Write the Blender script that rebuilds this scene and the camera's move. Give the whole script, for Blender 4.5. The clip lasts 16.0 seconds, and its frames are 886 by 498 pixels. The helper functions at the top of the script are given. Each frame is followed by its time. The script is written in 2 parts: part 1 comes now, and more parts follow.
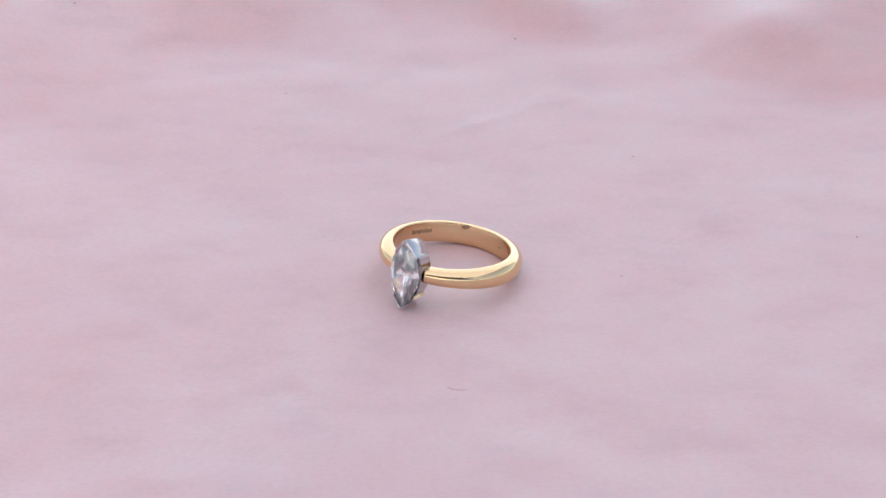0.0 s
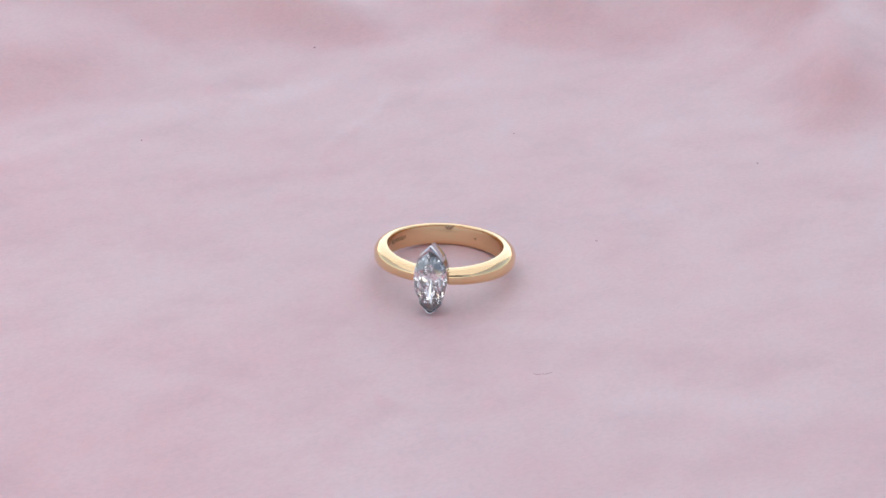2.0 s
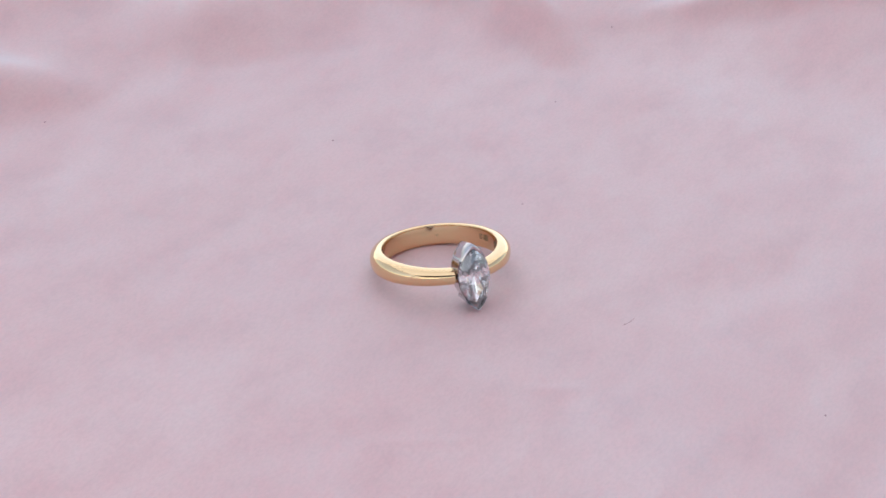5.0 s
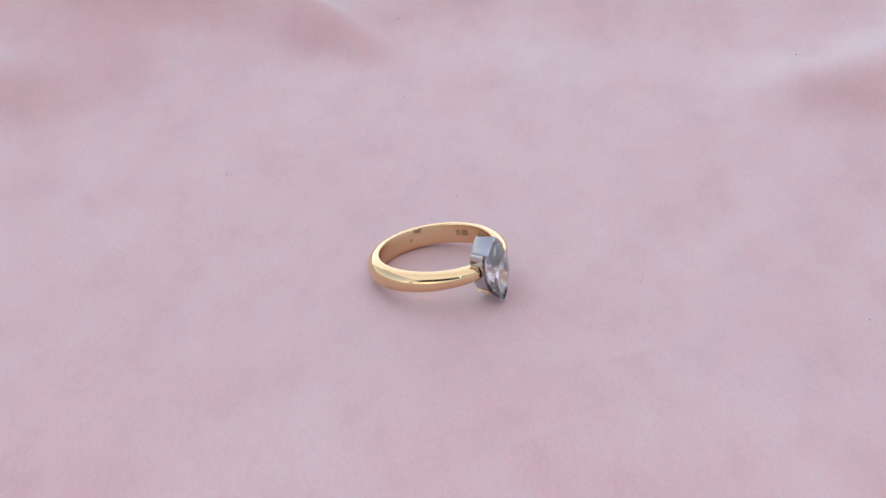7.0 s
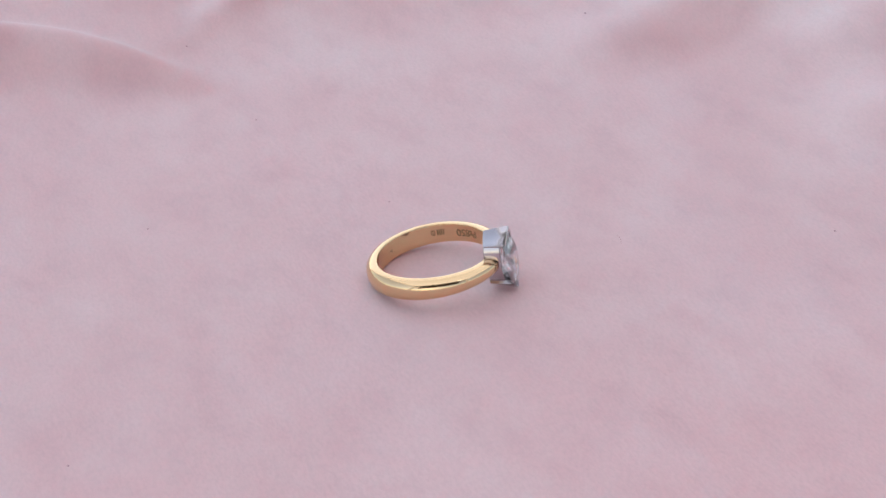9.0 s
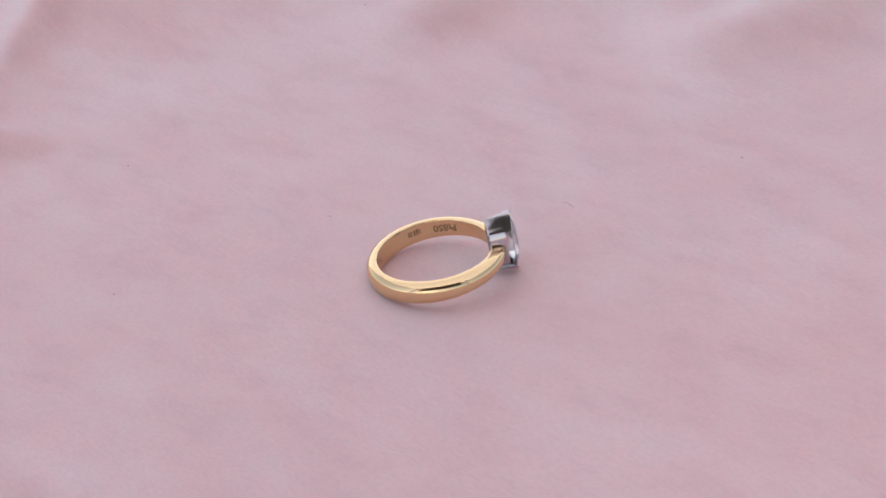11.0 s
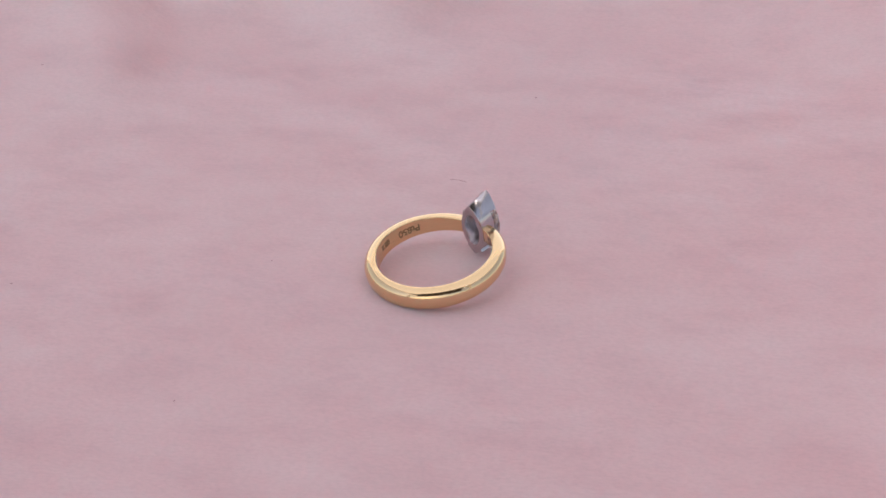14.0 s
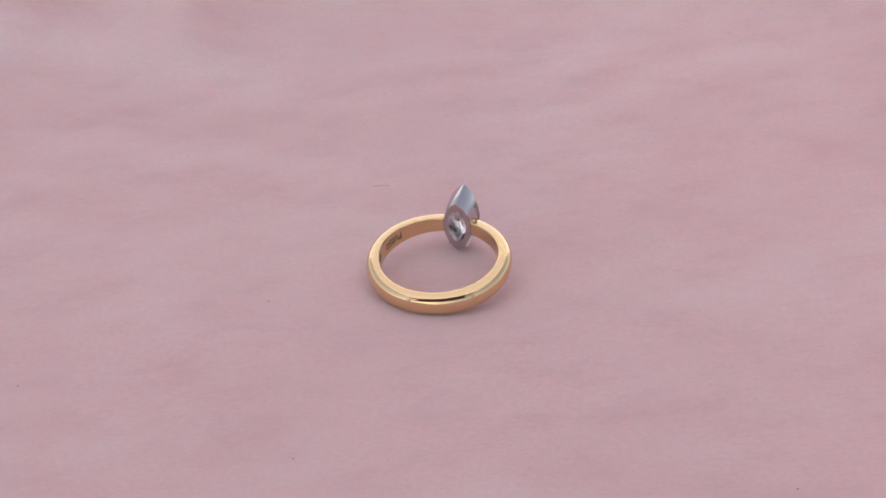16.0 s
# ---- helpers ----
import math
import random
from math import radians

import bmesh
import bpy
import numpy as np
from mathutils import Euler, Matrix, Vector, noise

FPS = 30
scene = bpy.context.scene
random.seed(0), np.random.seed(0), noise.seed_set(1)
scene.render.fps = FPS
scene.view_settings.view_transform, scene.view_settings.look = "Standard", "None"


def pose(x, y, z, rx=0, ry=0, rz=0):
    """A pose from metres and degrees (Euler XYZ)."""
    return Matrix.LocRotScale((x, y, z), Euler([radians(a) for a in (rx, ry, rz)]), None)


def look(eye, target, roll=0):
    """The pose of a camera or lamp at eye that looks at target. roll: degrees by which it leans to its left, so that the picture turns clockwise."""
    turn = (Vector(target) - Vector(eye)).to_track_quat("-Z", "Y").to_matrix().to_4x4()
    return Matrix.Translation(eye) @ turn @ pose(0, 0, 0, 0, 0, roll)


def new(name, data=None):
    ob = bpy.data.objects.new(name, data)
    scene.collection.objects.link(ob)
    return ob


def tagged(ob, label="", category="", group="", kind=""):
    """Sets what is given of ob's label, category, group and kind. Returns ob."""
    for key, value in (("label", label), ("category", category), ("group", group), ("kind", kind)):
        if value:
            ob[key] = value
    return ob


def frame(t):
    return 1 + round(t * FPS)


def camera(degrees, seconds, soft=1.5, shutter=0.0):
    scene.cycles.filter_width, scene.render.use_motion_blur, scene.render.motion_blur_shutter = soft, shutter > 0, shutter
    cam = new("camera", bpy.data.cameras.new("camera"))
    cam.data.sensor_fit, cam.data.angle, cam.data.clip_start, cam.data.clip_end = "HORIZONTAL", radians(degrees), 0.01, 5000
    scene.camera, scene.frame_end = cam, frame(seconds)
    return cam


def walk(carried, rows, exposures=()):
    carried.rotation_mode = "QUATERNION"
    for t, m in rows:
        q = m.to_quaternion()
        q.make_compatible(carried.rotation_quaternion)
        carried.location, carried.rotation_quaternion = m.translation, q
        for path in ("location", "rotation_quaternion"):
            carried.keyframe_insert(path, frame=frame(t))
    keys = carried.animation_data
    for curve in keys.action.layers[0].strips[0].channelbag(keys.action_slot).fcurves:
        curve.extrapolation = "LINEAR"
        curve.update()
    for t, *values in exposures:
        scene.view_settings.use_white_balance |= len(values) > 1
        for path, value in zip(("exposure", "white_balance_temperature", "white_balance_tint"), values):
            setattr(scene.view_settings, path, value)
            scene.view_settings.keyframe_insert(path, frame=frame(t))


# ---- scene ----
# ---- camera: held almost still before a slowly turning display cloth ----
DIST, ELEV, LIFT, ROLL = 0.300, 30.66, 0.798, -0.106
cam = camera(25.3, 16.0, soft=1.6)


def held(swell, lift, turn):
    """The camera's pose: a small drift of its distance, its tilt and its turn."""
    e, d = radians(ELEV), DIST * (1 + swell)
    eye = Vector((0, -d * math.cos(e), d * math.sin(e)))
    return Matrix.Translation(eye) @ pose(0, 0, 0, 0, 0, -turn) @ pose(0, 0, 0, 90 - ELEV + LIFT + lift) @ pose(0, 0, 0, 0, 0, ROLL)


walk(cam, [(t, held(*d)) for t, *d in (
    (0.0, -0.0143, -0.016, -0.065), (1.5, -0.0030, -0.010, 0.012), (3.5, 0.0120, -0.006, 0.038), (4.2, 0.0080, -0.004, 0.026),
    (6.3, 0.0060, 0.023, 0.004), (7.0, 0.0090, 0.042, 0.0), (8.0, 0.0070, 0.078, 0.002), (9.0, 0.0075, 0.088, -0.008),
    (11.5, 0.0040, -0.025, -0.038), (12.5, 0.0044, -0.066, -0.026), (13.5, 0.0030, -0.060, 0.028), (14.5, -0.0055, -0.038, 0.052),
    (15.2, -0.0095, -0.013, 0.046), (16.0, -0.0187, 0.010, 0.003))],
    exposures=[(0.0, 0.19, 6440, 8.0), (3.5, 0.13, 6400, 7.6), (6.5, 0.08, 6450, 8.4), (9.0, 0.04, 6540, 10.0), (12.5, -0.04, 6820, 13.4), (16.0, -0.12, 7010, 16.2)])

# ---- light ----
scene.view_settings.exposure = 0.0
world = bpy.data.worlds.new("world")
scene.world = world
world.use_nodes = True
wn = world.node_tree.nodes
sky = wn.new("ShaderNodeTexSky")
sky.sky_type = "NISHITA"
sky.sun_disc = False
sky.sun_elevation, sky.sun_rotation = radians(35), radians(200)
wn["Background"].inputs["Strength"].default_value = 0.12
world.node_tree.links.new(sky.outputs["Color"], wn["Background"].inputs["Color"])


def area(name, m, sx, sy, power, colour):
    data = bpy.data.lights.new(name, "AREA")
    data.shape, data.size, data.size_y, data.energy, data.color = "RECTANGLE", sx, sy, power, colour
    ob = new(name, data)
    ob.matrix_world = m
    return ob


# overcast daylight from unseen windows and rooflight, added to light the metal evenly
area("unseen_north_light", look((0, 1.84, 0.875), (0, 0, 0.875)), 3.14, 1.71, 17.5, (0.98, 0.98, 1.0))
area("unseen_west_light", look((-1.59, 0.175, 0.875), (0, 0.175, 0.875)), 3.29, 1.71, 8.0, (0.97, 0.975, 1.0))
area("unseen_east_light", look((1.59, 0.175, 0.875), (0, 0.175, 0.875)), 3.29, 1.71, 6.0, (0.96, 0.97, 1.0))
# fill lamp: softens the edges mirrored in the band and brightens the stone
area("south_fill_light", look((0, -1.49, 0.875), (0, 0, 0.875)), 3.14, 1.71, 3.0, (0.98, 0.975, 0.99))
area("unseen_roof_light", look((0, 0.41, 1.74), (0, 0.41, 0)), 3.14, 2.82, 26.0, (0.975, 0.965, 0.985))

# ---- materials ----


def material(name):
    m = bpy.data.materials.new(name)
    m.use_nodes = True
    t = m.node_tree
    return m, t, t.nodes["Principled BSDF"]


def noise_node(t, scale, detail=4.0, rough=0.55, stretch=None):
    n = t.nodes.new("ShaderNodeTexNoise")
    n.inputs["Scale"].default_value = scale
    n.inputs["Detail"].default_value = detail
    n.inputs["Roughness"].default_value = rough
    c = t.nodes.new("ShaderNodeTexCoord")
    src = c.outputs["Object"]
    if stretch:
        mp = t.nodes.new("ShaderNodeMapping")
        mp.inputs["Scale"].default_value = stretch
        t.links.new(src, mp.inputs["Vector"])
        src = mp.outputs["Vector"]
    t.links.new(src, n.inputs["Vector"])
    return n


def ramp(t, src, stops):
    r = t.nodes.new("ShaderNodeValToRGB")
    el = r.color_ramp.elements
    el[0].position, el[0].color = stops[0][0], (*stops[0][1], 1)
    el[1].position, el[1].color = stops[-1][0], (*stops[-1][1], 1)
    for p, c in stops[1:-1]:
        e = el.new(p)
        e.color = (*c, 1)
    t.links.new(src, r.inputs["Fac"])
    return r


def bump(t, src, strength, dist, prev=None):
    b = t.nodes.new("ShaderNodeBump")
    b.inputs["Strength"].default_value, b.inputs["Distance"].default_value = strength, dist
    t.links.new(src, b.inputs["Height"])
    if prev:
        t.links.new(prev.outputs["Normal"], b.inputs["Normal"])
    return b


def metal(name, colour, rough, marks=0.02):
    m, t, b = material(name)
    b.inputs["Metallic"].default_value = 1.0
    b.inputs["Base Color"].default_value = (*colour, 1)
    n = noise_node(t, 900, 3)
    r = ramp(t, n.outputs["Fac"], [(0.3, (rough - marks,) * 3), (0.75, (rough + marks,) * 3)])
    t.links.new(r.outputs["Color"], b.inputs["Roughness"])
    k = bump(t, noise_node(t, 260, 2).outputs["Fac"], 0.05, 0.0002)
    t.links.new(k.outputs["Normal"], b.inputs["Normal"])
    return m


def plain(name, colour, rough=0.7, grain=60, vary=0.06):
    m, t, b = material(name)
    n = noise_node(t, grain, 5)
    lo, hi = [c * (1 - vary) for c in colour], [min(1, c * (1 + vary)) for c in colour]
    r = ramp(t, n.outputs["Fac"], [(0.35, lo), (0.65, hi)])
    t.links.new(r.outputs["Color"], b.inputs["Base Color"])
    b.inputs["Roughness"].default_value = rough
    k = bump(t, n.outputs["Fac"], 0.15, 0.002)
    t.links.new(k.outputs["Normal"], b.inputs["Normal"])
    return m


GOLD = metal("yellow_gold", (0.81, 0.58, 0.335), 0.09, 0.02)
PLATINUM = metal("platinum", (0.53, 0.49, 0.51), 0.15)
ENGRAVED = plain("engraving", (0.24, 0.15, 0.07), 0.5, 3000)
LINT = plain("grey_lint", (0.50, 0.35, 0.39), 0.9, 2000)
FIBRE = plain("dark_pink_fibre", (0.46, 0.27, 0.30), 0.9, 2000)
PAINT = plain("white_wall_paint", (0.66, 0.64, 0.63), 0.8, 30, 0.03)
CEIL = plain("white_ceiling_paint", (0.82, 0.82, 0.82), 0.8, 30, 0.03)
BOARDS = plain("pale_wood_floor", (0.50, 0.46, 0.42), 0.5, 8, 0.15)
TABLE = plain("white_table", (0.72, 0.70, 0.68), 0.5, 40, 0.04)
DARK = plain("standin_black", (0.05, 0.04, 0.032), 0.9, 300, 0.2)
BULB, _t, _b = material("lit_opal_glass")
_b.inputs["Emission Color"].default_value = (1.0, 0.95, 0.88, 1)
_b.inputs["Emission Strength"].default_value = 130.0
FRAME = plain("white_frame", (0.8, 0.8, 0.8), 0.4, 60, 0.03)


def diamond():
    m, t, b = material("diamond")
    b.inputs["Base Color"].default_value = (0.99, 0.94, 0.955, 1)
    b.inputs["Roughness"].default_value = 0.0
    b.inputs["IOR"].default_value = 2.42
    b.inputs["Transmission Weight"].default_value = 0.93
    return m


DIAMOND = diamond()


def cloth_material():
    """Pale pink brushed cotton: a pink ground and a pale nap that lies one way, with fine fibre grain."""
    m, t, b = material("pink_brushed_cloth")
    big = noise_node(t, 27, 5, 0.6, (0.6, 1.0, 1.0))
    fine = noise_node(t, 2000, 4, 0.65, (0.55, 1.0, 1.0))
    c1 = ramp(t, big.outputs["Fac"], [(0.31, (0.855, 0.37, 0.375)), (0.51, (0.90, 0.44, 0.44)), (0.71, (0.94, 0.525, 0.525))])
    c2 = ramp(t, fine.outputs["Fac"], [(0.32, (0.93, 0.89, 0.89)), (0.60, (1.02, 1.02, 1.02))])
    streaks = ramp(t, noise_node(t, 110, 7, 0.7, (0.6, 1.0, 1.0)).outputs["Fac"], [(0.32, (0.92, 0.88, 0.89)), (0.5, (1.0, 1.0, 1.0)), (0.70, (1.02, 1.04, 1.04))])
    lined = t.nodes.new("ShaderNodeMix")
    lined.data_type, lined.blend_type = "RGBA", "MULTIPLY"
    lined.inputs["Factor"].default_value = 1.0
    t.links.new(c1.outputs["Color"], lined.inputs["A"])
    t.links.new(streaks.outputs["Color"], lined.inputs["B"])
    mx = t.nodes.new("ShaderNodeMix")
    mx.data_type, mx.blend_type = "RGBA", "MULTIPLY"
    mx.inputs["Factor"].default_value = 1.0
    t.links.new(lined.outputs["Result"], mx.inputs["A"])
    t.links.new(c2.outputs["Color"], mx.inputs["B"])
    t.links.new(mx.outputs["Result"], b.inputs["Base Color"])
    b.inputs["Roughness"].default_value = 0.8
    b.inputs["Specular IOR Level"].default_value = 0.15
    b.inputs["Sheen Weight"].default_value = 0.35
    b.inputs["Sheen Roughness"].default_value = 0.35
    b.inputs["Sheen Tint"].default_value = (1.0, 0.95, 1.0, 1)
    b.inputs["Subsurface Weight"].default_value = 0.35
    b.inputs["Subsurface Radius"].default_value = (1.0, 0.35, 0.3)
    b.inputs["Subsurface Scale"].default_value = 0.0009
    k = bump(t, noise_node(t, 120, 3, 0.5, (0.5, 1.6, 1)).outputs["Fac"], 0.12, 0.0005)
    k = bump(t, noise_node(t, 620, 4, 0.65, (0.45, 1.0, 1.0)).outputs["Fac"], 0.18, 0.0003, k)
    k = bump(t, fine.outputs["Fac"], 0.16, 0.00012, k)
    t.links.new(k.outputs["Normal"], b.inputs["Normal"])
    # the nap: fibres that lean one way across the cloth
    lean = t.nodes.new("ShaderNodeVectorTransform")
    lean.vector_type, lean.convert_from, lean.convert_to = "VECTOR", "OBJECT", "WORLD"
    lean.inputs["Vector"].default_value = (NAP * 0.515, NAP * 0.857, 0)
    brushed = ramp(t, noise_node(t, 30, 7, 0.68, (0.45, 1.0, 1.0)).outputs["Fac"], [(0.30, (0.50,) * 3), (0.5, (1.0,) * 3), (0.72, (1.06,) * 3)])
    scaled = t.nodes.new("ShaderNodeVectorMath")
    scaled.operation = "MULTIPLY"
    t.links.new(lean.outputs["Vector"], scaled.inputs[0])
    # towards one side of the cloth less of the nap is mixed in
    place = t.nodes.new("ShaderNodeSeparateXYZ")
    t.links.new(t.nodes.new("ShaderNodeTexCoord").outputs["Object"], place.inputs[0])
    wander = t.nodes.new("ShaderNodeMath")
    wander.operation, wander.inputs[1].default_value = "MULTIPLY_ADD", 0.06
    t.links.new(noise_node(t, 22, 4, 0.6).outputs["Fac"], wander.inputs[0])
    t.links.new(place.outputs["X"], wander.inputs[2])
    nap_share = t.nodes.new("ShaderNodeMapRange")
    for socket, v in (("From Min", -0.034), ("From Max", 0.012), ("To Min", 0.34), ("To Max", 0.385)):
        nap_share.inputs[socket].default_value = v
    t.links.new(wander.outputs[0], nap_share.inputs["Value"])
    t.links.new(brushed.outputs["Color"], scaled.inputs[1])
    add = t.nodes.new("ShaderNodeVectorMath")
    add.operation = "ADD"
    t.links.new(k.outputs["Normal"], add.inputs[0])
    t.links.new(scaled.outputs["Vector"], add.inputs[1])
    unit = t.nodes.new("ShaderNodeVectorMath")
    unit.operation = "NORMALIZE"
    t.links.new(add.outputs["Vector"], unit.inputs[0])
    nap = t.nodes.new("ShaderNodeBsdfDiffuse")
    nap.inputs["Color"].default_value = (0.53, 0.93, 0.98, 1)
    t.links.new(unit.outputs["Vector"], nap.inputs["Normal"])
    mix = t.nodes.new("ShaderNodeMixShader")
    t.links.new(nap_share.outputs["Result"], mix.inputs["Fac"])
    t.links.new(b.outputs["BSDF"], mix.inputs[1])
    t.links.new(nap.outputs["BSDF"], mix.inputs[2])
    t.links.new(mix.outputs["Shader"], t.nodes["Material Output"].inputs["Surface"])
    return m


NAP = 2.1
CLOTH = cloth_material()

# ---- building helpers ----


def mesh_of(name, verts, faces, mat, smooth=None):
    me = bpy.data.meshes.new(name)
    me.from_pydata([tuple(v) for v in verts], [], faces)
    me.materials.append(mat)
    bm = bmesh.new()
    bm.from_mesh(me)
    bmesh.ops.recalc_face_normals(bm, faces=bm.faces)
    bm.to_mesh(me)
    bm.free()
    if smooth is not None:
        me.polygons.foreach_set("use_smooth", [True] * len(me.polygons))
        me.set_sharp_from_angle(angle=radians(smooth))
    me.update()
    return me


def part(name, me, parent=None, label=""):
    ob = new(name, me)
    if parent:
        ob.parent = parent
    return tagged(ob, label) if label else ob


def box(name, lo, hi, mat, bevel=0.004, parent=None):
    bm = bmesh.new()
    bmesh.ops.create_cube(bm, size=1)
    for v in bm.verts:
        v.co = Vector([lo[i] + (v.co[i] + 0.5) * (hi[i] - lo[i]) for i in range(3)])
    if bevel:
        bmesh.ops.bevel(bm, geom=bm.edges[:], offset=bevel, segments=2, affect="EDGES", profile=0.7)
    me = bpy.data.meshes.new(name)
    bm.to_mesh(me)
    bm.free()
    me.materials.append(mat)
    return part(name, me, parent)


def structure(ob, label):
    return tagged(ob, label, kind="structure")


# ---- the unseen room round the display, its window openings added for the lamps ----
X0, X1, Y0, Y1, Z0, Z1 = -1.6, 1.6, -1.5, 1.85, -0.766, 1.75


def opening(name, label, mat, axis, at, thick, u0, u1, v0, v1, hole, parts):
    """A wall or ceiling in four pieces round one opening, and the frame in that opening."""
    def slab(piece, a, b, c, d, lo, hi, m, parent, bevel):
        if axis == "x":
            return box(piece, (lo, a, c), (hi, b, d), m, bevel, parent)
        if axis == "y":
            return box(piece, (a, lo, c), (b, hi, d), m, bevel, parent)
        return box(piece, (a, c, lo), (b, d, hi), m, bevel, parent)
    h0, h1, k0, k1 = hole
    top = structure(new(name, None), label)
    for a, b, c, d in ((u0, u1, k1, v1), (u0, u1, v0, k0), (u0, h0, k0, k1), (h1, u1, k0, k1)):
        slab("wall_panel", a, b, c, d, at, at + thick, mat, top, 0)
    win = structure(new(parts, None), "unseen wide white-framed window, added for its daylight")
    w = 0.04
    for a, b, c, d in ((h0, h1, k0, k0 + w), (h0, h1, k1 - w, k1), (h0, h0 + w, k0 + w, k1 - w), (h1 - w, h1, k0 + w, k1 - w)):
        slab("window_frame", a, b, c, d, at + 0.03, at + 0.09, FRAME, win, 0.003)


structure(box("floor", (X0, Y0, Z0 - 0.1), (X1, Y1, Z0), BOARDS, 0), "plain pale floor of the room")
# opening added round the south fill lamp
opening("wall_south", "unseen white painted wall with a wide added window", PAINT, "y", Y0 - 0.12, 0.12, X0, X1, Z0, Z1, (-1.57, 1.57, 0.02, 1.73), "unseen_window_5")
opening("wall_north", "unseen white painted wall with a wide added window", PAINT, "y", Y1, 0.12, X0, X1, Z0, Z1, (-1.57, 1.57, 0.02, 1.73), "unseen_window_1")
opening("wall_west", "unseen white painted wall with an added window", PAINT, "x", X0 - 0.12, 0.12, Y0, Y1, Z0, Z1, (-1.47, 1.82, 0.02, 1.73), "unseen_window_3")
opening("wall_east", "unseen white painted wall with an added window", PAINT, "x", X1, 0.12, Y0, Y1, Z0, Z1, (-1.47, 1.82, 0.02, 1.73), "unseen_window_4")
opening("ceiling", "unseen white painted ceiling with an added rooflight", CEIL, "z", Z1, 0.12, X0, X1, Y0, Y1, (-1.57, 1.57, -1.0, 1.82), "unseen_window_2")

table = tagged(new("table", None), "plain white table under the pink cloth", "table")
table.location = (0, 0, Z0)
box("tabletop", (-0.6, -0.42, 0.715), (0.6, 0.45, 0.75), TABLE, 0.004, table)
for x in (-0.54, 0.54):
    for y in (-0.36, 0.39):
        box("leg", (x - 0.025, y - 0.025, 0), (x + 0.025, y + 0.025, 0.715), TABLE, 0.003, table)

def cylinder(name, r, z0, z1, mat, parent, seg=48, bevel=0.0):
    bm = bmesh.new()
    bmesh.ops.create_cone(bm, cap_ends=True, segments=seg, radius1=r, radius2=r, depth=z1 - z0)
    for v in bm.verts:
        v.co.z += (z0 + z1) / 2
    if bevel:
        rim = [e for e in bm.edges if len(e.link_faces) == 2 and abs(e.verts[0].co.z - e.verts[1].co.z) < 1e-6]
        bmesh.ops.bevel(bm, geom=rim, offset=bevel, segments=2, affect="EDGES", profile=0.6)
    me = bpy.data.meshes.new(name)
    bm.to_mesh(me)
    bm.free()
    me.materials.append(mat)
    return part(name, me, parent)


# a tall dark panel behind the camera and a small lit lamp beside it, which the polished metal mirrors
# the panel is an added stand-in for the mirrored photographer and camera
screen = tagged(new("photographer_standin", None), "dark panel standing in for the unseen photographer behind the camera", "screen")
screen.location = (0.0, -0.62, Z0)
box("standin_panel", (-0.49, -0.012, 1.07), (0.40, 0.012, 1.75), DARK, 0.004, screen)
box("post", (-0.006, -0.034, 0.0), (0.006, -0.014, 1.74), FRAME, 0.002, screen)
box("foot", (-0.20, -0.16, 0.0), (0.20, 0.10, 0.02), FRAME, 0.003, screen)
lamp = tagged(new("floor_lamp", None), "slim white floor lamp with a small lit bulb", "lamp")
lamp.location = (0.475, -0.585, Z0)
cylinder("base", 0.055, 0, 0.025, FRAME, lamp, bevel=0.004)
cylinder("pole", 0.004, 0.025, 1.70, FRAME, lamp, 20)
cylinder("socket", 0.016, 1.70, 1.74, FRAME, lamp, 24, 0.003)
bulb = part("bulb", bpy.data.meshes.new("bulb"), lamp, "lit opal glass bulb")
bm = bmesh.new()
bmesh.ops.create_uvsphere(bm, u_segments=24, v_segments=16, radius=0.019)
for v in bm.verts:
    v.co.z = v.co.z * (1.15 if v.co.z < 0 else 1.0) + 1.760
bm.to_mesh(bulb.data)
bm.free()
bulb.data.materials.append(BULB)

# the turning plate that carries the cloth
plate = tagged(new("turntable", None), "round white turning plate hidden under the cloth", "turntable")
cylinder("plate", 0.25, -0.0125, -0.0026, TABLE, plate, 64, 0.002)
cylinder("hub", 0.05, -0.0158, -0.0125, TABLE, plate, 48)

# ---- the pink cloth ----
MM = 0.001


# soft folds that run outwards: bearing, bearing's drift per metre, half width in degrees, height in mm, where they begin in metres
RIDGES = ((21, 450, 4.6, 5.6, 0.077), (14, -700, 4.6, 3.2, 0.096), (51, 0, 6.0, 5.2, 0.084), (79, 250, 7.5, 5.2, 0.085), (-42, -160, 6.0, 4.4, 0.076),
          (-75, -160, 6.0, 5.0, 0.080), (-59, -100, 4.5, 3.6, 0.098), (35, 0, 4.5, 2.2, 0.102), (112, 0, 9.0, 3.6, 0.090), (150, 0, 12.0, 2.5, 0.092),
          (-12, 0, 7.0, 2.0, 0.098), (-112, 0, 12.0, 1.4, 0.095), (-160, 0, 10.0, 1.5, 0.092))


def ease(v, lo, hi):
    v = min(1.0, max(0.0, (v - lo) / (hi - lo)))
    return v * v * (3 - 2 * v)


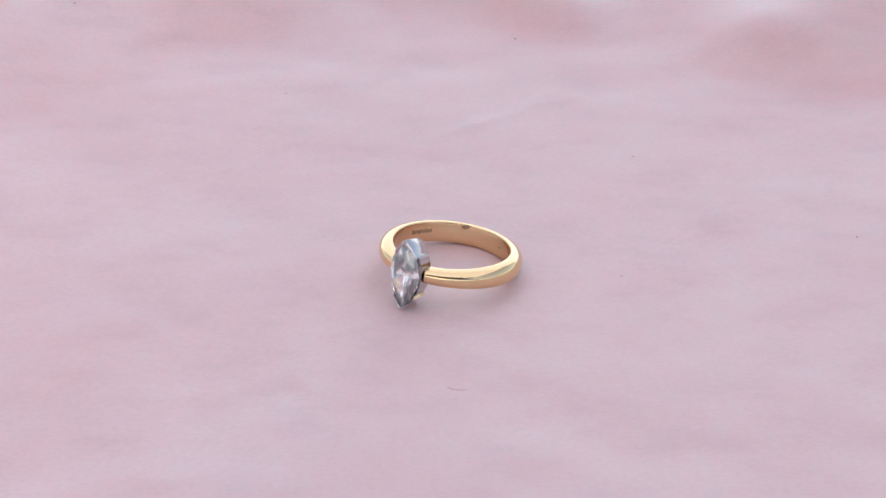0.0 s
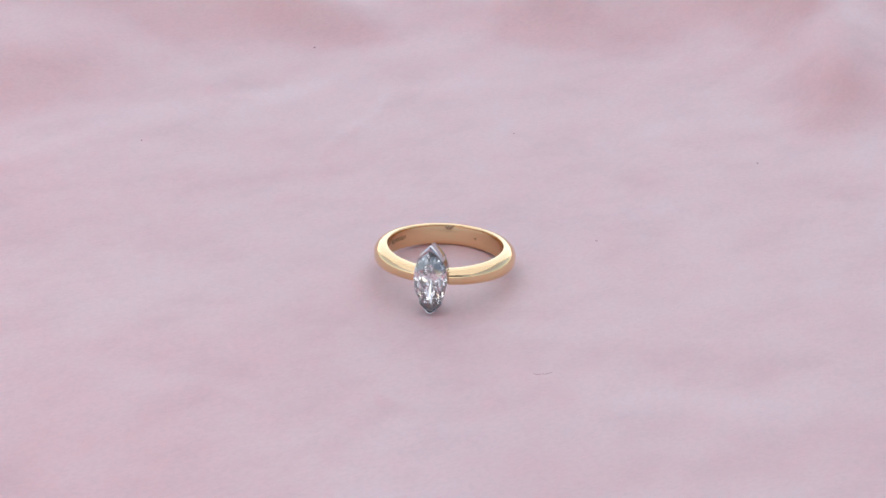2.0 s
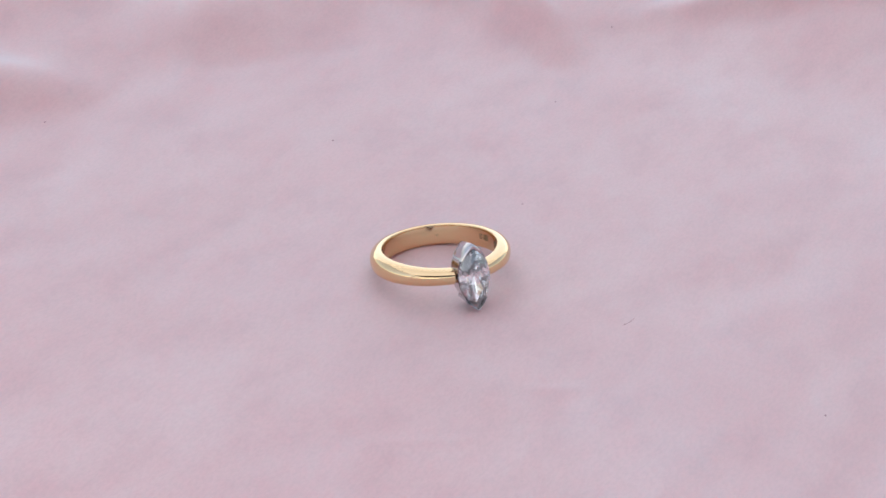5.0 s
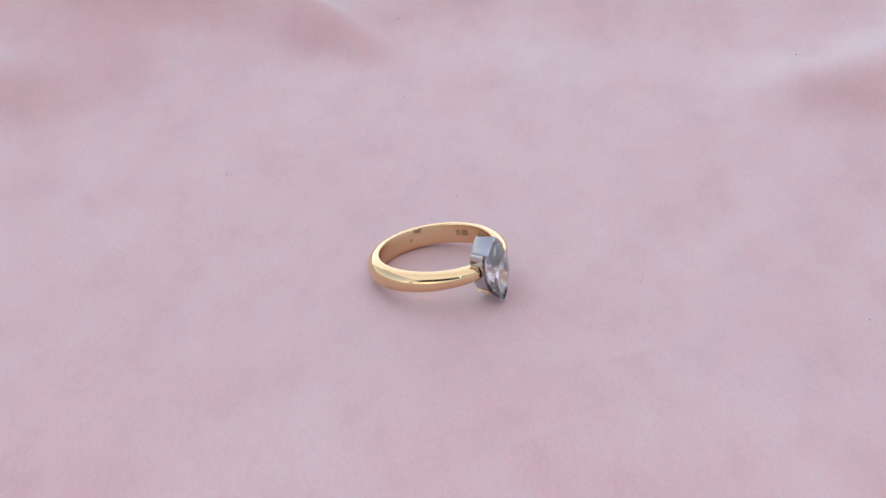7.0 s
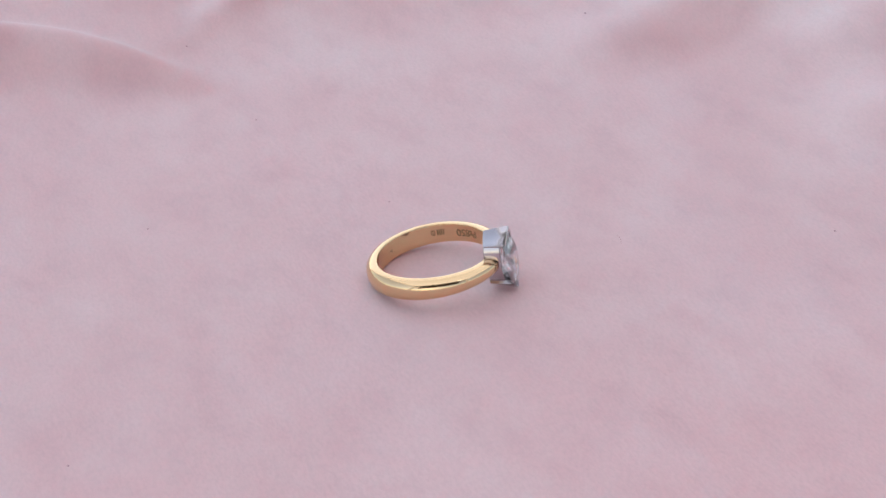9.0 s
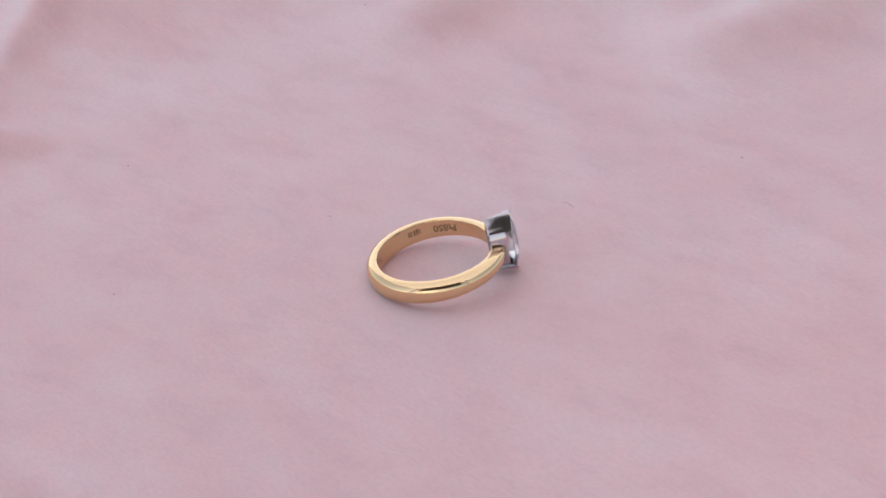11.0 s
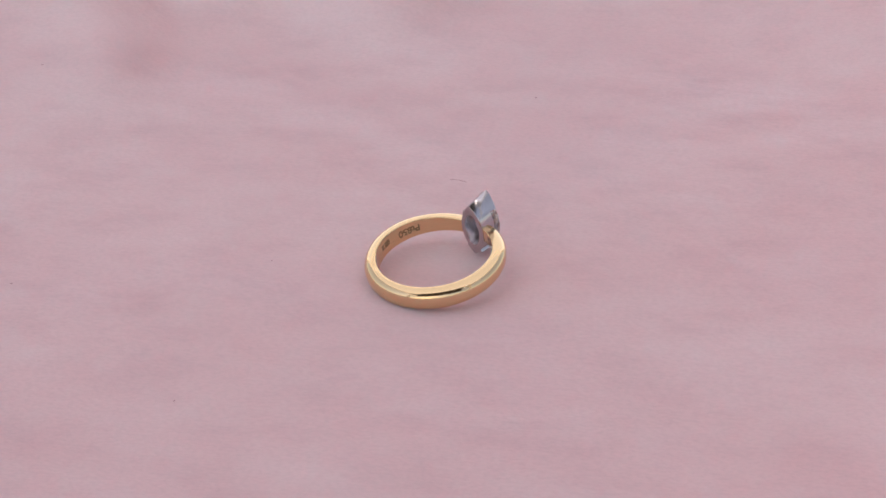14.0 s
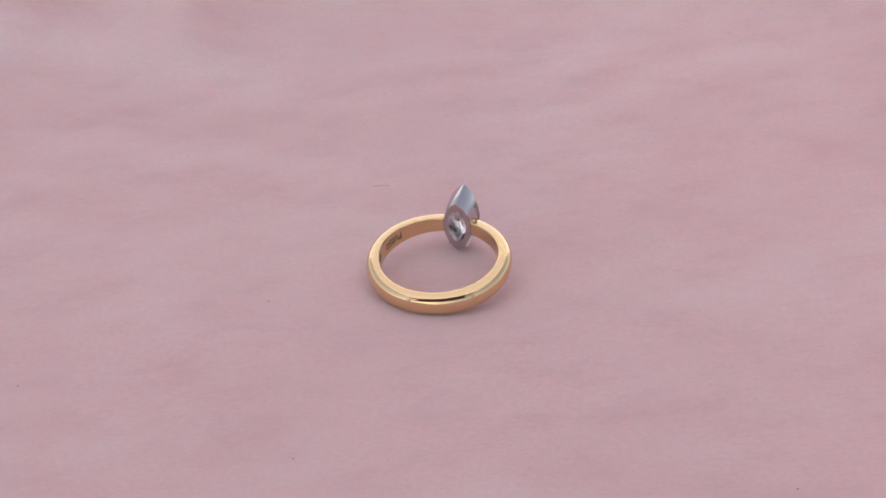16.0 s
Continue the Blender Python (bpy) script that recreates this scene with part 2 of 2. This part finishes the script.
def folds(x, y):
    """Height of the cloth, in metres: flat round the ring, gathered in soft folds further out, down again at its edge."""
    r = math.hypot(x, y)
    az = math.degrees(math.atan2(y, x)) + 6 * noise.noise((x * 16, y * 16, 2.2))
    far, near = ease(r, 0.086, 0.120), ease(r, 0.016, 0.04)
    out = 1 - ease(r, 0.17, 0.225)
    z = near * 0.00045 * noise.noise((x * 28, y * 28, 1.7)) + near * 0.00014 * noise.noise((x * 90, y * 60, 5.7))
    z += 0.006 * ease(r, 0.092, 0.150) * (1 - ease(r, 0.170, 0.225))
    for c, drift, w, a, start in RIDGES:
        off = ((az - c - drift * (r - 0.095) + 180) % 360 - 180) / w
        z += out * MM * a * ease(r, start, start + 0.023) * math.exp(-off * off)
    z += far * out * 0.0026 * noise.noise((x * 24 + 3.1, y * 24, 9.2))
    # long shallow creases in the middle
    for x0, y0, ang, ln, w, a in ((0.007, 0.0520, 45, 0.017, 0.0016, 0.00022), (-0.0395, -0.0175, 134, 0.010, 0.0009, 0.00012),
                                  (-0.0195, -0.0285, -42, 0.004, 0.0012, 0.00018)):
        c, sn = math.cos(radians(ang)), math.sin(radians(ang))
        u, v = (x - x0) * c + (y - y0) * sn, -(x - x0) * sn + (y - y0) * c
        v += 0.0015 * math.sin(u * 180)
        z += a * math.exp(-(u / ln) ** 4 - (v / w) ** 2)
    return (1 - far) * z + far * 0.0015 * math.log(1 + math.exp(min(40, z / 0.0015)))


def cloth():
    n, half = 380, 0.235
    verts, faces = [], []
    for j in range(n + 1):
        for i in range(n + 1):
            u, v = 2 * i / n - 1, 2 * j / n - 1
            # denser towards the middle
            x, y = half * (0.45 * u + 0.55 * u ** 3), half * (0.45 * v + 0.55 * v ** 3)
            x += 0.006 * noise.noise((y * 9, 0.3, 7)) * abs(u) ** 3
            y += 0.006 * noise.noise((x * 9, 5.3, 7)) * abs(v) ** 3
            verts.append((x, y, folds(x, y)))
    for j in range(n):
        for i in range(n):
            a = j * (n + 1) + i
            faces.append((a, a + 1, a + n + 2, a + n + 1))
    me = bpy.data.meshes.new("cloth")
    me.from_pydata(verts, [], faces)
    me.materials.append(CLOTH)
    me.polygons.foreach_set("use_smooth", [True] * len(me.polygons))
    ob = new("cloth", me)
    ob.modifiers.new("thickness", "SOLIDIFY").thickness = 0.0008
    ob.modifiers["thickness"].offset = -1
    return tagged(ob, "pale pink brushed cotton cloth, softly creased and gathered outwards", "cloth")


cloth_thing = cloth()

# ---- the ring ----
A, B = 5.34, 2.66    # half length and half width of the marquise head
R_IN, R_FRONT, R_BACK, H_FRONT, H_LOWER, H_BACK = 8.78, 10.85, 10.71, 0.93, 1.42, 1.66
TILT, LEAN, AZ, CX, CY, CZ = 10.57, -0.63, -125.3, 0.89, 0.95, 3.33
HEAD_TURN = 2.3      # the head sits slightly askew on the shank


def marquise(a, b, count, lo=0.0, hi=2 * math.pi):
    """Points (y, z) round a pointed oval; angle 0 is the upper tip."""
    rr = (a * a + b * b) / (2 * b)
    out = []
    for i in range(count):
        f = lo + (hi - lo) * i / count
        z = a * math.cos(f)
        y = math.sqrt(max(0, rr * rr - z * z)) - (rr - b)
        out.append((math.copysign(max(0, y), math.sin(f)), z))
    return out


def band_mesh():
    """D-shaped shank, flat sides and rounded outside, slimmer towards the head."""
    verts, faces = [], []
    steps, gap = 200, radians(13.6)
    rows = []
    for k in range(steps + 1):
        f = gap + (2 * math.pi - 2 * gap) * k / steps
        w = (1 + math.cos(f)) / 2
        up = H_BACK + (H_FRONT - H_BACK) * w ** 3.5
        down = H_BACK + (H_LOWER - H_BACK) * w ** 2.5
        ro, ri = R_BACK + (R_FRONT - R_BACK) * w, R_IN

        def side(h, full):
            """Half of the section: inner wall with a softened edge, narrow flat side, rounded outside."""
            soft, edge = 0.2, ri + 0.38
            out = [(ri - 0.01, 0.5 * (h - soft)), (ri, h - soft)]
            out += [(ri + soft * (1 - math.cos(g)), h - soft + soft * math.sin(g)) for g in (math.pi / 8 * q for q in range(1, 5))]
            for q in range(14):
                g = math.pi / 2 * (1 - q / 14)
                out.append((edge + (ro - edge) * math.cos(g) ** full, h * math.sin(g) ** full))
            return out
        prof = [(ri - 0.02, 0.0)] + side(up, 0.95) + [(ro, 0.0)] + [(r, -z) for r, z in reversed(side(down, 0.70))]
        rows.append([(r * math.cos(f), r * math.sin(f), z) for r, z in prof])
    m = len(rows[0])
    for row in rows:
        verts += row
    for k in range(steps):
        for i in range(m):
            a, b = k * m + i, k * m + (i + 1) % m
            faces.append((a, b, b + m, a + m))
    faces.append(tuple(range(m)))
    faces.append(tuple(steps * m + i for i in range(m)))
    return mesh_of("band", [Vector(v) * MM for v in verts], faces, GOLD, 60)


def cap_mesh(sign):
    """V-shaped end of the setting that grips one tip of the stone."""
    zc = 2.85 if sign > 0 else 3.75
    a, b = A, B
    f1 = math.acos(zc / a)
    count = 28
    rows = []
    for i in range(count + 1):
        f = -f1 + 2 * f1 * i / count
        z = a * math.cos(f)
        rr = (a * a + b * b) / (2 * b)
        y = max(0, math.sqrt(rr * rr - z * z) - (rr - b))
        if sign < 0:
            y = 0.4 * y + 0.6 * b * abs(math.sin(f)) * (0.55 + 0.45 * abs(f) / f1)
        rows.append((math.copysign(y, f), z))
    # radius and scale round the wall's section
    sect = [(8.42, 0.845), (8.55, 0.87), (12.2, 0.995), (12.38, 0.985), (12.48, 0.93), (12.30, 0.85), (11.7, 0.84), (10.4, 0.72), (8.42, 0.62)]
    if sign < 0:
        sect[2:7] = [(12.15, 0.995), (12.27, 0.99), (12.30, 0.978), (12.22, 0.96), (11.7, 0.95)]
    deep = 1.0 if sign > 0 else 1.005
    verts, faces = [], []
    m = len(sect)
    for i, (y, z) in enumerate(rows):
        dip = 0.42 * abs(2 * i / count - 1) ** 2
        for r, s in sect:
            zz = max(z * s, zc * min(s + 0.12, 1)) * deep
            verts.append(Vector((r - (dip if 12.1 < r else 0), y * s, sign * zz)))
    for i in range(count):
        for k in range(m):
            p, q = i * m + k, i * m + (k + 1) % m
            faces.append((p, q, q + m, p + m))
    faces.append(tuple(range(m)))
    faces.append(tuple(count * m + k for k in range(m)))
    return mesh_of("tip_claw", [v * MM for v in verts], faces, PLATINUM, 35)


def base_mesh():
    """Low pointed-oval gallery with an oval opening at the back."""
    count = 64
    outer = marquise(A, B, count)
    sect = [(8.38, 0.80, 0), (8.50, 0.84, 0), (10.95, 0.88, 0), (10.95, 1.12, 1), (8.38, 0.92, 1)]
    verts, faces = [], []
    m = len(sect)
    for i, (y, z) in enumerate(outer):
        f = 2 * math.pi * i / count
        if z < 0:
            y = 0.5 * y + 0.5 * B * math.sin(f) * (0.62 + 0.38 * abs(math.sin(f)))
        for r, s, inner in sect:
            if inner:
                verts.append(Vector((r, 1.55 * math.sin(f) * s, 3.1 * math.cos(f) * s)))
            else:
                verts.append(Vector((r, y * s, z * s * (1 if z > 0 else 1.05))))
    for i in range(count):
        j = (i + 1) % count
        for k in range(m):
            q = (k + 1) % m
            faces.append((i * m + k, i * m + q, j * m + q, j * m + k))
    return mesh_of("gallery", [v * MM for v in verts], faces, PLATINUM, 35)


def collar_mesh(side):
    """Stepped gold collar that joins one shoulder to the gallery."""
    bm = bmesh.new()
    for y0, y1, r0, r1, lo, hi in ((1.75, 2.02, 8.55, 10.25, -1.04, 1.0), (1.95, 2.72, 8.70, 9.95, -1.0, 0.80)):
        cube = bmesh.ops.create_cube(bm, size=1)["verts"]
        for v in cube:
            v.co = Vector(((r0 + r1) / 2 + v.co.x * (r1 - r0), side * ((y0 + y1) / 2 + v.co.y * (y1 - y0)), (lo + hi) / 2 + v.co.z * (hi - lo))) * MM
    bmesh.ops.bevel(bm, geom=bm.edges[:], offset=0.09 * MM, segments=2, affect="EDGES", profile=0.6)
    me = bpy.data.meshes.new("collar")
    bmesh.ops.recalc_face_normals(bm, faces=bm.faces)
    bm.to_mesh(me)
    bm.free()
    me.materials.append(GOLD)
    return me


def inside(name, me, phi, z, turned, label=""):
    """Lay a flat mark (x along, y up) on the inner wall of the band."""
    sgn = 1 if turned else -1
    r0 = (R_IN - 0.035) * MM
    for v in me.vertices:
        f = phi + sgn * v.co.x / (R_IN * MM)
        v.co = Vector((r0 * math.cos(f), r0 * math.sin(f), z * MM - sgn * v.co.y))
    me.materials.clear()
    me.materials.append(ENGRAVED)
    return part(name, me, band, label)


def letters(text, size):
    data = bpy.data.curves.new("letters", "FONT")
    data.body, data.size, data.align_y, data.offset = text, size, "CENTER", 0.03 * size
    ob = new("letters", data)
    bpy.context.view_layer.update()
    me = bpy.data.meshes.new_from_object(ob.evaluated_get(bpy.context.evaluated_depsgraph_get()))
    bpy.data.objects.remove(ob)
    bpy.data.curves.remove(data)
    me.name = "letters"
    return me


def bars(rects):
    verts, faces = [], []
    for x, y, w, h in rects:
        k = len(verts)
        verts += [((x + a * w / 2) * MM, (y + b * h / 2) * MM, 0) for a, b in ((-1, -1), (1, -1), (1, 1), (-1, 1))]
        faces.append((k, k + 1, k + 2, k + 3))
    me = bpy.data.meshes.new("bars")
    me.from_pydata(verts, [], faces)
    return me


def stone_mesh():
    """Marquise brilliant: table, eight stars and kites, sixteen halves above and below, eight pavilion mains and a culet."""
    a, b = 5.06, 2.53
    rr = (a * a + b * b) / (2 * b)
    TOP, GIRDLE, UNDER, CULET, TABLE_SIZE = 12.74, 11.95, 11.85, 9.72, 0.56

    def outline(k):
        """Point k of 16 round the girdle (y, z) and the direction along it."""
        f = 2 * math.pi * k / 16
        z = a * math.cos(f)
        y = math.copysign(max(0, math.sqrt(rr * rr - z * z) - (rr - b)), math.sin(f))
        along = Vector((0, 1, 0)) if k % 8 == 0 else Vector((0, z, -(y + math.copysign(rr - b, y)))).normalized()
        return y, z, along

    def plane(k, r, towards):
        y, z, along = outline(k)
        p = Vector((r, y, z))
        return p, along.cross(towards(y, z) - p).normalized()

    def meet(one, two, x):
        """Where two facet planes cross at the height x."""
        (p, n), (q, m) = one, two
        k = np.array([[n.y, n.z], [m.y, m.z]])
        y, z = np.linalg.solve(k, np.array([n.dot(p) - n.x * x, m.dot(q) - m.x * x]))
        return Vector((x, y, z))
    girdle = [Vector((GIRDLE, *outline(k)[:2])) for k in range(16)]
    under = [Vector((UNDER, *outline(k)[:2])) for k in range(16)]
    table = [Vector((TOP, *(TABLE_SIZE * c for c in outline(2 * k)[:2]))) for k in range(8)]
    crown = [plane(2 * k, GIRDLE, lambda y, z: Vector((TOP, TABLE_SIZE * y, TABLE_SIZE * z))) for k in range(8)]
    mains = [plane(2 * k, UNDER, lambda y, z: Vector((CULET, 0, 0))) for k in range(8)]
    star = [meet(crown[k], crown[(k + 1) % 8], TOP - 0.42 * (TOP - GIRDLE)) for k in range(8)]
    low = [meet(mains[k], mains[(k + 1) % 8], CULET + 0.24 * (UNDER - CULET)) for k in range(8)]
    verts = girdle + under + table + star + low + [Vector((CULET, 0, 0))]
    G, U, T, S, L, C = 0, 16, 32, 40, 48, 56
    faces = [tuple(range(T, T + 8))]
    for k in range(8):
        n, p, g = (k + 1) % 8, (k - 1) % 8, 2 * k
        g1, g2 = g + 1, (g + 2) % 16
        faces += [(T + k, T + n, S + k), (T + k, S + p, G + g), (T + k, G + g, S + k), (S + k, G + g, G + g1), (S + k, G + g1, G + g2),
                  (L + k, U + g, U + g1), (L + k, U + g1, U + g2), (C, L + p, U + g), (C, U + g, L + k)]
    faces += [(G + g, G + (g + 1) % 16, U + (g + 1) % 16, U + g) for g in range(16)]
    return mesh_of("diamond", [v * MM for v in verts], faces, DIAMOND)


def ring_pose(t):
    return pose(0, 0, 0, 0, 0, SPIN * t) @ pose(CX * MM, CY * MM, CZ * MM, 0, 0, AZ) @ pose(0, 0, 0, 0, -TILT, 0) @ pose(0, 0, 0, LEAN)


SPIN = 12.263
ring = tagged(new("ring", None), "yellow gold solitaire ring with a marquise diamond lying on pink cloth", "ring")
band = part("band", band_mesh(), ring, "polished yellow gold band")
head = [part("gallery", base_mesh(), ring, "polished platinum gallery")]
for s in (1, -1):
    head.append(part("tip_claw", cap_mesh(s), ring, "polished platinum claw"))
for s in (1, -1):
    part("collar", collar_mesh(s), ring, "polished yellow gold collar")
head.append(part("diamond", stone_mesh(), ring, "clear marquise-cut diamond"))
for piece in head:
    piece.rotation_euler.x = radians(HEAD_TURN)


inside("hallmark", letters("Pt850", 1.6 * MM), 1.02, 0.05, True, "fine engraved purity mark")
inside("hallmark", bars([(0.8, 0.34, 0.6, 0.16), (0.8, -0.34, 0.6, 0.16), (1.04, 0, 0.16, 0.6), (0.55, 0, 0.14, 0.6), (0.8, 0, 0.12, 0.3), (0.08, 0, 0.26, 0.95),
                         (-0.24, 0.05, 0.2, 1.0), (-0.52, -0.05, 0.24, 1.0), (-0.85, 0, 0.2, 0.9)]), 1.786, 0.2, True, "fine engraved mark")
inside("hallmark", bars([(-0.08, 0.05, 0.1, 0.34), (0.1, -0.06, 0.26, 0.1), (-0.22, -0.14, 0.16, 0.1)]), 2.76, -0.1, True, "tiny engraved mark")
inside("hallmark", bars([(-1.7 + 0.4 * k, 0.06 * (-1) ** k, 0.27, 0.7 - 0.1 * (k % 3)) for k in range(9)]), -2.0, 0.15, False, "fine engraved mark")


def speck(x, y, size, mat):
    """A crumb of lint lying on the cloth, its own origin on the turning axis."""
    bm = bmesh.new()
    bmesh.ops.create_icosphere(bm, subdivisions=2, radius=1)
    z = folds(x * MM, y * MM)
    for v in bm.verts:
        n = 1 + 0.45 * noise.noise(v.co * 1.7 + Vector((x, y, 0)))
        v.co = Vector((x + v.co.x * n * size * 1.3, y + v.co.y * n * size, 0)) * MM + Vector((0, 0, z + (v.co.z * 0.45 + 0.35) * size * MM))
    me = bpy.data.meshes.new("lint_speck")
    bm.to_mesh(me)
    bm.free()
    me.materials.append(mat)
    return tagged(new("lint_speck", me), "tiny grey crumb of lint on the pink cloth", "lint", "lint on the cloth")


def hair(x0, y0, x1, y1, bend, mat):
    """A thin loose fibre lying on the cloth."""
    n, w = 18, 0.028
    rows = []
    d = Vector((x1 - x0, y1 - y0, 0))
    side = Vector((-d.y, d.x, 0)).normalized()
    for i in range(n + 1):
        f = i / n
        p = Vector((x0, y0, 0)) + d * f + side * bend * math.sin(math.pi * f) + side * 0.15 * bend * math.sin(9 * f)
        rows.append(p)
    verts, faces = [], []
    for p in rows:
        z = folds(p.x * MM, p.y * MM) / MM
        for k in range(5):
            g = 2 * math.pi * k / 5
            verts.append((p + side * w * math.cos(g) + Vector((0, 0, z + w * 0.9 + w * math.sin(g)))) * MM)
    for i in range(n):
        for k in range(5):
            a, b = i * 5 + k, i * 5 + (k + 1) % 5
            faces.append((a, b, b + 5, a + 5))
    return tagged(new("loose_fibre", mesh_of("loose_fibre", verts, faces, mat, 60)), "thin loose fibre lying on the pink cloth", "fibre", "lint on the cloth")


CRUMBS = [speck(x, y, sz, LINT) for x, y, sz in (
    (31.4, 38.8, 0.15), (26.4, -0.4, 0.14), (63.8, 11.7, 0.16), (13.3, 87.2, 0.19), (-28.1, 63.2, 0.16),
    (-7.8, -63.8, 0.16), (97.5, 15.9, 0.19), (82.4, -60.3, 0.19), (-70.9, 96.9, 0.19))]
CRUMBS += [hair(3.0, -30.6, 0.3, -30.0, 0.3, FIBRE)]


def motions():
    times = [k * 0.5 for k in range(33)]
    for thing in (plate, *CRUMBS):
        walk(thing, [(t, pose(0, 0, 0, 0, 0, SPIN * t)) for t in times])
    walk(cloth_thing, [(t, pose(0, 0, 0, 0, 0, SPIN * t)) for t in times])
    walk(ring, [(t, ring_pose(t)) for t in times])


motions()
